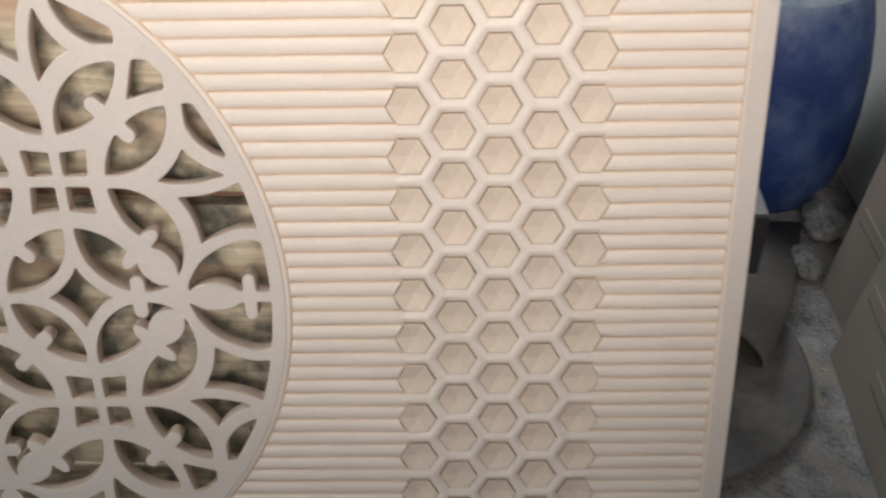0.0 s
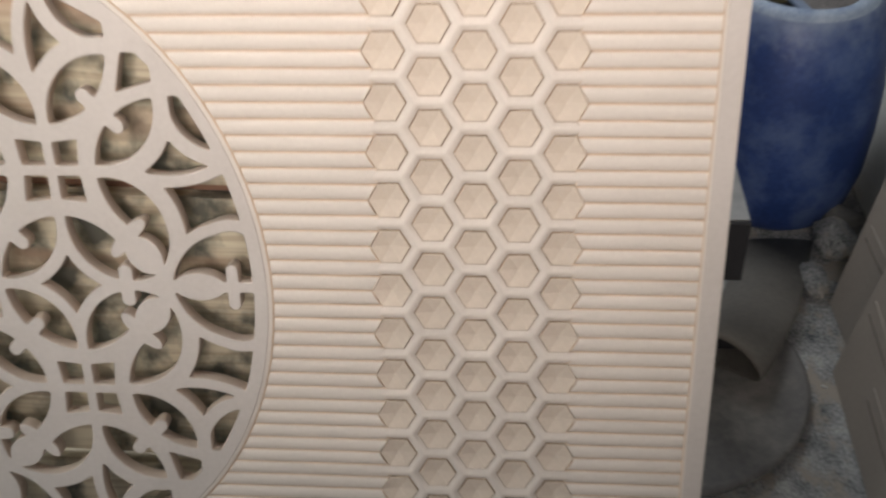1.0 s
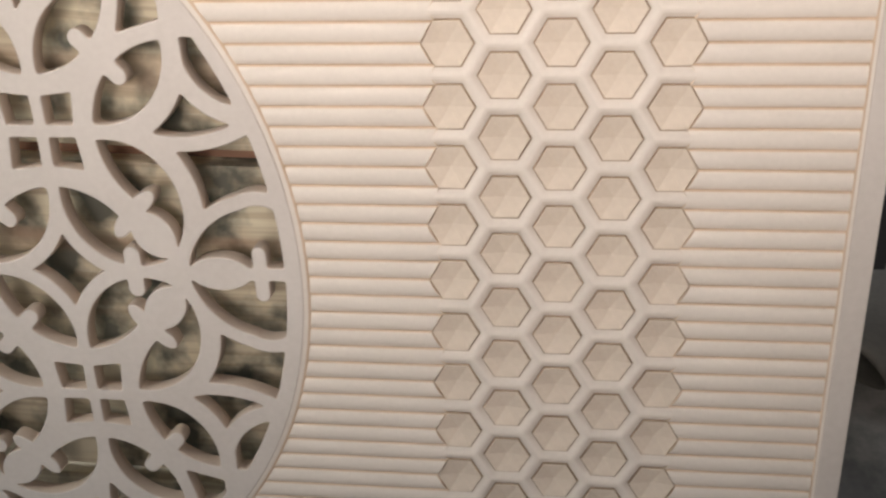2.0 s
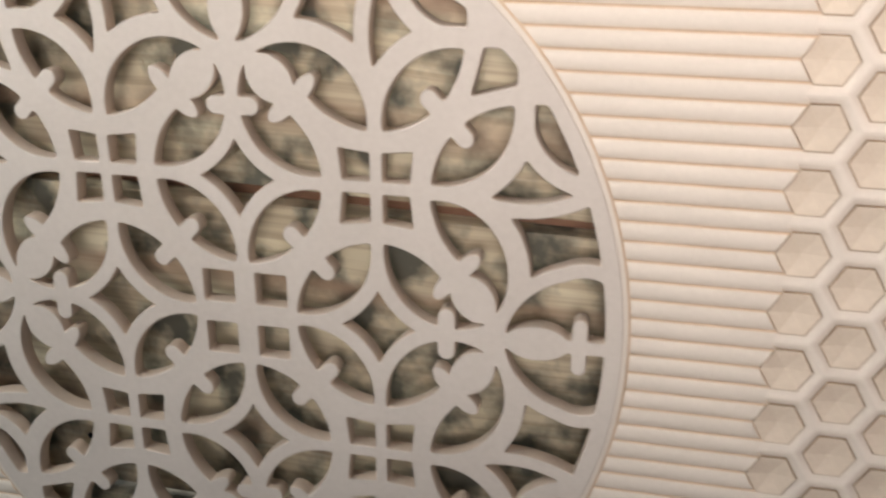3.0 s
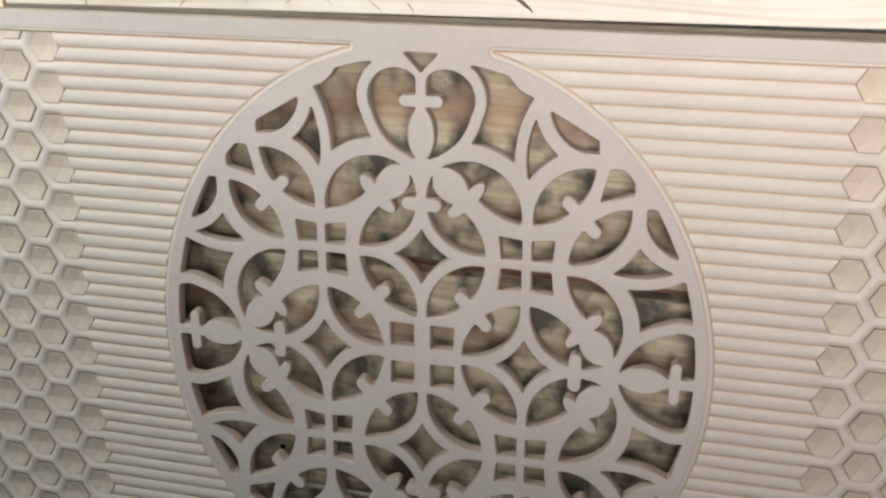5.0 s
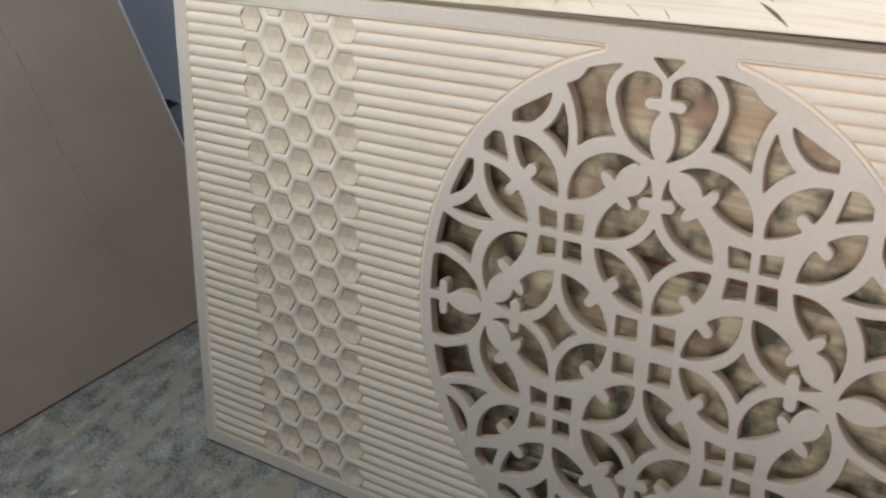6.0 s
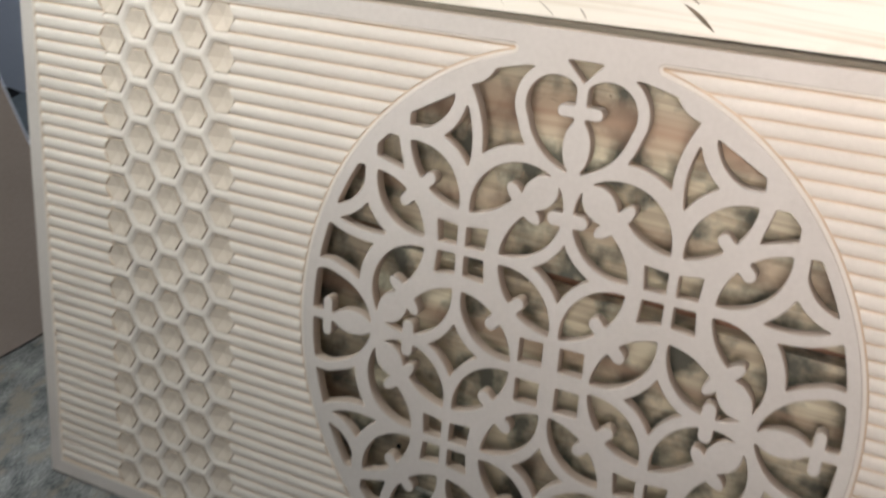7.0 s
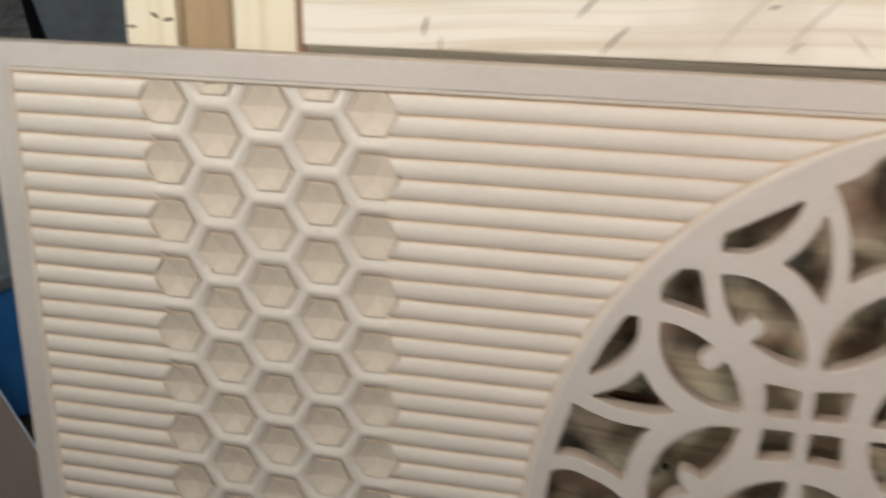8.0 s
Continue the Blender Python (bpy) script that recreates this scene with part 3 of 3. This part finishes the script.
# Deep cuts and gouges, then fine scratches.
for ax, az, bx, bz, w in ((-0.278, 0.355, -0.274, 0.361, 0.0020), (-0.240, 0.327, -0.228, 0.340, 0.0022), (-0.226, 0.307, -0.210, 0.324, 0.0026),
                          (-0.329, 0.314, -0.326, 0.326, 0.0030), (-0.319, 0.300, -0.318, 0.315, 0.0018), (-0.298, 0.350, -0.297, 0.350, 0.0030),
                          (-0.183, 0.356, -0.175, 0.365, 0.0040), (-0.202, 0.352, -0.197, 0.351, 0.0020), (-0.068, 0.371, -0.060, 0.354, 0.0028),
                          (-0.054, 0.355, -0.044, 0.343, 0.0060), (-0.042, 0.338, -0.039, 0.327, 0.0040), (0.026, 0.370, 0.050, 0.360, 0.0040),
                          (0.037, 0.365, 0.078, 0.350, 0.0026), (0.026, 0.367, 0.038, 0.362, 0.0022), (0.061, 0.340, 0.077, 0.330, 0.0034), (0.066,
                          0.329, 0.091, 0.311, 0.0050)):
    cut_mark(upper, ax, az, bx, bz, w, 0.0237)
for ax, az, bx, bz, w in ((-0.125, 0.312, -0.117, 0.319, 0.0016), (-0.137, 0.335, -0.131, 0.338, 0.0024), (-0.169, 0.340, -0.160, 0.344, 0.0022),
                          (-0.017, 0.317, -0.010, 0.308, 0.0018), (-0.125, 0.316, -0.099, 0.343, 0.0010), (-0.094, 0.324, -0.082, 0.311, 0.0010),
                          (-0.053, 0.319, -0.037, 0.307, 0.0012), (-0.167, 0.307, -0.125, 0.353, 0.0009), (-0.031, 0.328, -0.000, 0.338, 0.0008),
                          (-0.115, 0.350, -0.064, 0.354, 0.0014)):
    cut_mark(upper, ax, az, bx, bz, w, 0.0238)
for ax, az, bx, bz, w in ((-0.121, 0.217, -0.125, 0.188, 0.0020), (-0.118, 0.208, -0.123, 0.196, 0.0012), (-0.052, 0.235, -0.042, 0.233, 0.0014),
                          (-0.000, 0.248, 0.003, 0.246, 0.0025), (-0.064, 0.168, -0.068, 0.157, 0.0024), (0.020, 0.174, 0.022, 0.169, 0.0020), (0.037,
                          0.171, 0.039, 0.157, 0.0018), (0.073, 0.228, 0.074, 0.228, 0.0025), (0.098, 0.186, 0.099, 0.186, 0.0022), (0.049, 0.171,
                          0.049, 0.164, 0.0012), (-0.089, 0.162, -0.088, 0.157, 0.0016), (-0.072, 0.162, -0.071, 0.146, 0.0018), (-0.077, 0.249,
                          -0.076, 0.238, 0.0016), (0.067, 0.126, 0.069, 0.126, 0.0030), (-0.026, 0.099, -0.016, 0.111, 0.0018)):
    cut_mark(middle, ax, az, bx, bz, w, 0.0447)
for ax, az, bx, bz, w in ((-0.5045, 0.3190, -0.4990, 0.3160, 0.0045), (-0.4965, 0.3142, -0.4892, 0.3160, 0.0035), (-0.5217, 0.3098, -0.5140, 0.3102, 0.0030)):
    cut_mark(post, ax, az, bx, bz, w, 0.0257)
for x, z in ((0.2085, 0.044), (0.0495, 0.049), (-0.17, 0.03), (0.21, -0.15), (-0.16, -0.15)):
    head = part("nail_head", lathe([(0.0026, 0), (0.0026, 0.0006), (0.0018, 0.001)], 14), black_mat, lower)
    head.matrix_basis = pose(x, 0.046, z + HALF_H, 90)

knot = part("knot", lathe([(0.0055, 0), (0.0055, 0.0005), (0.0033, 0.0008)], 18), knot_mat, pale_upright, "dark reddish knot")
knot.matrix_basis = pose(-0.4500, 0.038, 0.3455 + HALF_H, 90)

# ---- brown sheet leaning upright ----
board = new("leaning_board")
board.matrix_world = pose(-0.820, 0.19, 0.004, 0, -18.5, -13.4)
tagged(board, "large plain brown MDF sheet with a scored line, leaning upright", "board")
part("sheet", box(-0.012, 0.0, -0.60, 0.105, 0, 0.72, 0.001), mdf_board, board)
# Added strip: the bluish light on the sheet's edge is put into its colour.
part("lit_edge", box(-0.0125, 0.0006, 0.1053, 0.1072, 0, 0.72, 0.0004), lilac_mat, board, "edge strip coloured pale blue as if lit")
bm = bmesh.new()
for i in range(9):
    z = 0.15 + 0.042 * i
    y = -0.0705 + 0.0012 * (i % 4)
    box(-0.0004, 0.0005, y, y + 0.0013, z, z + 0.03 + 0.004 * (i % 3), bm=bm)
part("scored_line", bm, material("scored_mdf", (0.20, 0.165, 0.14), (0.31, 0.255, 0.22), rough=0.8, scale=40, fine=200), board, "broken dark scored line")

# ---- things behind the left end ----
sheet = tagged(mesh_object("painted_sheet", box(-0.9, 0.42, 0, 0.02, 0, 0.9, 0.002), lilac_mat), "pale lilac painted sheet standing against clutter", "board")
sheet.matrix_world = pose(-1.80, 0.80, 0.003, -4, 0, 0)
slate = tagged(mesh_object("slate_board", box(0, 0.3, 0, 0.015, 0, 0.95, 0.002), slate_mat), "slate blue board leaning behind the pine posts", "board")
slate.matrix_world = pose(-0.70, 0.42, 0.004, -10, -14, 0)
bucket = new("bucket")
bucket.location = (-0.945, 0.46, 0.003)
tagged(bucket, "bright blue plastic bucket on the floor", "bucket")
part("body", lathe([(0.085, 0.0), (0.09, 0.01), (0.112, 0.2), (0.116, 0.205), (0.112, 0.212), (0.105, 0.205), (0.085, 0.02)], 40), bright_blue, bucket, smooth=True)
part("rim", lathe([(0.1165, 0.196), (0.121, 0.2), (0.121, 0.212), (0.1165, 0.216)], 40), slate_mat, bucket, "dull grey rim")
# Black sheet added to make the unlit floor here dark.
rag = bmesh.new()
bmesh.ops.create_grid(rag, x_segments=24, y_segments=24, size=0.5)
for v in rag.verts:
    v.co.z = 0.002 + 0.03 * abs(noise.noise(v.co * 6)) * min(1, (v.co - Vector((0.355, -0.34, 0))).length / 0.3) ** 2
tarp = tagged(mesh_object("shade_sheet", rag, black_mat, True), "crumpled black sheet standing in for shade on the floor", "tarp")
tarp.matrix_world = pose(-1.30, 0.80, 0.0)
# A second black sheet, upright, stands in for the shade behind the boards.
hung = bmesh.new()
bmesh.ops.create_grid(hung, x_segments=30, y_segments=24, size=0.5)
for v in hung.verts:
    v.co.z = 0.03 * math.sin(26 * v.co.x + 2 * noise.noise(v.co * 3)) + 0.03 * noise.noise(v.co * 5)
hanging = tagged(mesh_object("shade_sheet", hung, black_mat, True), "black sheet hung in folds, standing in for shade behind the boards", "tarp")
hanging.matrix_world = pose(-1.02, 1.42, 0.5, 90)

# ---- drum at the right end ----
drum = new("barrel")
drum.location = (0.795, 0.648, 0.0)
tagged(drum, "small dusty blue plastic drum with a recessed top", "barrel")
prof = [(0.094, 0.0), (0.101, 0.008), (0.113, 0.06), (0.115, 0.12), (0.112, 0.18), (0.104, 0.235), (0.096, 0.265), (0.089, 0.283), (0.081, 0.297),
        (0.073, 0.302), (0.066, 0.297), (0.061, 0.282), (0.057, 0.268), (0.02, 0.262)]


def dent(bm, lift):
    """Uneven walls, and a top that rises to one side."""
    for v in bm.verts:
        a, r = math.atan2(v.co.y, v.co.x), math.hypot(v.co.x, v.co.y)
        k = 1 + 0.012 * math.sin(3 * a + 9 * v.co.z) + 0.01 * noise.noise(v.co * 14)
        v.co.x, v.co.y = v.co.x * k, v.co.y * k
        rise = min(max((v.co.z - 0.23) / 0.05, 0), 1) * min(max((r - 0.02) / 0.04, 0), 1)
        v.co.z += lift + rise * (0.007 * math.cos(a - 0.5) + 0.003 * math.sin(2 * a))
    return bm


bm = dent(lathe(prof, 64), 0.0)
part("body", bm, blue_plastic, drum, smooth=True)
bm = lathe([(0.0845, 0.2915), (0.0815, 0.2978), (0.073, 0.3032), (0.0652, 0.2978), (0.0602, 0.283), (0.0565, 0.2695), (0.02, 0.264), (0.002, 0.2638)], 64)
bmesh.ops.delete(bm, geom=[f for f in bm.faces if len(f.verts) > 4], context="FACES_ONLY")
# Faces inside the rim take the darker grey-brown of the recess.
for f in bm.faces:
    f.material_index = 1 if math.hypot(*f.calc_center_median().xy) < 0.061 else 0
dent(bm, 0.0008)
recess_mat = material("dark_recess", (0.07, 0.068, 0.066), (0.20, 0.18, 0.17), rough=0.9, scale=30, fine=200, bump=0.4)
part("rim", bm, [material("dusty_blue_rim", (0.16, 0.23, 0.36), (0.40, 0.48, 0.57), rough=0.85, scale=45, fine=240, bump=0.3), recess_mat], drum, "dust-covered pale blue rim", True)
cap = part("cap", lathe([(0.019, 0), (0.02, 0.004), (0.021, 0.02), (0.019, 0.024), (0.012, 0.025)], 28), yellow_mat, drum, "yellow screw cap")
cap.location = (-0.041, -0.008, 0.2665)
cap.scale = (1.0, 1.0, 1.85)
part("cap_ring", lathe([(0.027, 0), (0.027, 0.01), (0.021, 0.012)], 28), black_mat, cap, "dark collar")
# Dark ring on the cap: grime, with the side's shade in its colour.
part("cap_shade", lathe([(0.0212, 0.002), (0.0219, 0.012), (0.0215, 0.0205)], 28), material("cap_grime_and_shade", (0.03, 0.027, 0.015), (0.08, 0.07, 0.03), rough=0.8, scale=40, fine=200), cap, "grimy side of the cap, darkened for shade")
knife = tagged(mesh_object("scraper", box(-0.006, 0.006, -0.03, 0.03, 0, 0.006, 0.0015), material("scraper_blue", (0.12, 0.17, 0.26), (0.2, 0.25, 0.34), rough=0.5, scale=30, fine=200)),
               "small blue-grey plastic scraper lying on the drum", "scraper")
knife.matrix_world = pose(0.772, 0.613, 0.293, 14, 0, 30)

# ---- clutter under and round the drum ----
tube = new("steel_tube")
tagged(tube, "grey steel box section with an open dark end, behind the panel", "tube")
T0, T1, TZ0, TZ1, TY0, TY1 = 0.590, 0.642, 0.262, 0.323, 0.147, 0.54
bm = bmesh.new()
box(T0, T1, TY0, TY1, TZ1 - 0.002, TZ1, bm=bm)
box(T0, T1, TY0, TY1, TZ0, TZ0 + 0.002, bm=bm)
box(T0, T0 + 0.002, TY0, TY1, TZ0 + 0.002, TZ1 - 0.002, bm=bm)
box(T1 - 0.002, T1, TY0, TY1, TZ0 + 0.002, TZ1 - 0.002, bm=bm)
part("wall", bm, steel_mat, tube)
# Black block over the hollow end, in place of the shade inside it.
part("plug", box(T0, T1 + 0.0005, TY0 - 0.005, TY0, TZ0, TZ1 - 0.001, 0.001), black_mat, tube, "black block standing in for shade in the open end")
stand = tagged(mesh_object("steel_trestle", box(0.592, 0.634, 0.3, 0.34, 0.0, 0.2615, 0.002), steel_mat), "grey steel leg under the box section", "trestle")

lid = new("round_lid")
lid.location = (0.604, 0.276, 0.0)
lid.scale = (1.165, 1.165, 1.0)
tagged(lid, "round grey dusty lid with a raised edge, lying on the floor", "lid")
part("disc", lathe([(0.138, 0), (0.14, 0.004), (0.138, 0.010), (0.05, 0.008)], 64), dust_grey, lid, smooth=True)
part("edge", lathe([(0.1385, 0.006), (0.143, 0.010), (0.143, 0.014), (0.138, 0.017), (0.133, 0.013)], 64), dust_grey, lid, "raised rounded edge", True)

duct = new("duct")
tagged(duct, "flattened grey dusty duct lying on the floor, mouth open", "duct")
bm = bmesh.new()
rings = []
for k, (w, h, t) in enumerate(((0.050, 0.022, 0.0), (0.053, 0.024, 0.02), (0.053, 0.021, 0.1), (0.048, 0.009, 0.45), (0.042, 0.004, 1.0),
                               (0.040, 0.0025, 1.0), (0.045, 0.006, 0.45), (0.048, 0.017, 0.1))):
    cx, cy, cz = 0.660 + 0.128 * t + 0.05 * t * (1 - t), 0.263 + 0.262 * t, 0.018 * (1 - t) + 0.001 + h
    rings.append([bm.verts.new((cx + w * math.cos(2 * math.pi * i / 48), cy - 0.02 * math.cos(4 * math.pi * i / 48) * (1 - t), cz + h * math.sin(2 * math.pi * i / 48))) for i in range(48)])
for p, q in zip(rings, rings[1:] + rings[:1]):
    for i in range(48):
        bm.faces.new((p[i], p[(i + 1) % 48], q[(i + 1) % 48], q[i]))
part("shell", bm, material("grey_dusty_duct", (0.085, 0.078, 0.068), (0.14, 0.13, 0.112), rough=0.85, scale=14, fine=150, bump=0.3), duct, smooth=True)
# Shade within the mouth is made by a black block.
part("mouth_shade", box(0.638, 0.706, 0.308, 0.318, 0.022, 0.042), black_mat, duct, "black block for the shade inside the mouth")


def grooved(name, place, depth, height, lines, label):
    ob = new(name)
    ob.matrix_world = place
    tagged(ob, label, "board", "boards leaning at the drum")
    part("sheet", box(0.0, 0.016, -depth, 0.0, 0, height, 0.001), grooved_mat, ob)
    # Raised strips for each routed pair; the dark one carries the groove's shade.
    for y, z in lines:
        for k in (0, 0.016):
            bm = box(-0.0012, 0.0006, -0.06, 0.06, -0.0016, 0.0016, 0.0005)
            line = part("routed_line", bm, grooved_mat if k else groove_mat, ob)
            line.matrix_basis = pose(0, y, z + k, 2)
    return ob


grooved("grooved_board", pose(0.803, 0.296, 0.002, 0, 8.5, -1.5), 0.9, 0.85, ((-0.075, 0.10), (-0.10, 0.20), (-0.07, 0.27), (-0.15, 0.05), (-0.2, 0.3), (-0.24, 0.15)),
        "brown board with routed line pairs, leaning upright")
grooved("grooved_board", pose(0.825, 0.410, 0.002, 0, 7.5, 2.5), 0.9, 0.9, ((-0.075, 0.11), (-0.07, 0.22), (-0.08, 0.33)), "brown board with routed line pairs, behind another")


tall = tagged(mesh_object("painted_board", box(0.0, 0.016, -1.1, 0.0, 0, 0.9, 0.001), far_mat), "tall grey-green painted board leaning behind the drum", "board")
tall.matrix_world = pose(0.907, 0.76, 0.002, 0, 11.5, 1)


def sack(name, place, sx, sy, sz, mat, label, category):
    """A slumped lumpy sack."""
    bm = bmesh.new()
    bmesh.ops.create_icosphere(bm, subdivisions=4, radius=1.0)
    for v in bm.verts:
        k = 1 + 0.22 * noise.noise(v.co * 1.7 + Vector((sx * 50, 0, 0))) + 0.08 * noise.noise(v.co * 5)
        v.co = Vector((v.co.x * sx * k, v.co.y * sy * k, (v.co.z * k + 0.9) * sz))
        v.co.z = max(v.co.z, 0)
    ob = mesh_object(name, bm, mat, True)
    ob.matrix_world = place
    return tagged(ob, label, category)


sack("sack", pose(0.86, 1.02, 0), 0.16, 0.12, 0.13, white_bag, "slumped off-white woven sack behind the drum", "sack")
sack("red_rag", pose(0.885, 0.87, 0), 0.05, 0.05, 0.125, red_cloth, "faded red rag heaped behind the drum", "rag")
sack("sack", pose(1.12, 1.0, 0), 0.12, 0.12, 0.12, white_bag, "slumped off-white woven sack beside another", "sack")
sack("rubble", pose(0.853, 0.515, 0), 0.028, 0.036, 0.018, floor_mat, "pale lump of rubble by the drum", "rubble")
sack("rubble", pose(0.812, 0.442, 0), 0.016, 0.03, 0.012, floor_mat, "pale rounded lump of rubble on the floor", "rubble")

sack("rubble", pose(0.87, 0.562, 0), 0.03, 0.02, 0.016, dust_grey, "dark grey lump of rubble by the drum", "rubble")

# ---- chips and shavings on the floor ----
bm = bmesh.new()
rnd = random.Random(5)
for i in range(520):
    x, y = rnd.uniform(-1.1, 0.9), rnd.uniform(-0.9, 0.45)
    s = rnd.choice((0.0007, 0.0009, 0.0012, 0.0018, 0.003))
    m = pose(x, y, 0.0012, rnd.uniform(-20, 20), rnd.uniform(-20, 20), rnd.uniform(0, 360)) @ Matrix.Diagonal((s, s * rnd.uniform(0.3, 0.8), 0.0008, 1))
    bmesh.ops.create_cube(bm, size=2.0, matrix=m)
tagged(mesh_object("wood_chips", bm, white_bag), "scattered pale wood chips and dust on the floor", "wood chips", kind="stuff")
chip = bmesh.new()
bmesh.ops.create_cube(chip, size=2.0, matrix=Matrix.Diagonal((0.006, 0.0035, 0.001, 1)))
bmesh.ops.subdivide_edges(chip, edges=chip.edges[:], cuts=2, use_grid_fill=True)
for v in chip.verts:
    v.co += 0.0018 * Vector((noise.noise(v.co * 300), noise.noise(v.co * 300 + Vector((9, 0, 0))), 0.3 * noise.noise(v.co * 200)))
ob = tagged(mesh_object("wood_chip", chip, white_bag), "torn white chip of board on the floor", "chip")
ob.matrix_world = pose(-0.705, -0.155, 0.002, 0, 0, 60)


def smear(x, y, length, turn):
    """A thin ragged smear of dried plaster on the floor."""
    bm = bmesh.new()
    n = 22
    ring = []
    for i in range(n):
        a = 2 * math.pi * i / n
        k = 1 + 0.45 * noise.noise(Vector((3 * math.cos(a) + x * 40, 3 * math.sin(a) + y * 40, 0)))
        ring.append((0.5 * length * k * math.cos(a), 0.09 * length * k * math.sin(a)))
    low = [bm.verts.new((u, v, 0)) for u, v in ring]
    top = [bm.verts.new((0.8 * u, 0.8 * v, 0.0012)) for u, v in ring]
    for i in range(n):
        bm.faces.new((low[i], low[(i + 1) % n], top[(i + 1) % n], top[i]))
    bm.faces.new(top)
    ob = tagged(mesh_object("plaster_smear", bm, plaster_mat), "thin ragged pale plaster smear on the floor", "plaster", "smears on the floor")
    ob.matrix_world = pose(x, y, 0.0004, 0, 0, turn)


for x, y, length, turn in ((-0.868, -0.091, 0.040, 104), (-0.802, -0.057, 0.028, 98), (-0.723, 0.021, 0.014, 85), (-0.862, -0.135, 0.016, 110)):
    smear(x, y, length, turn)
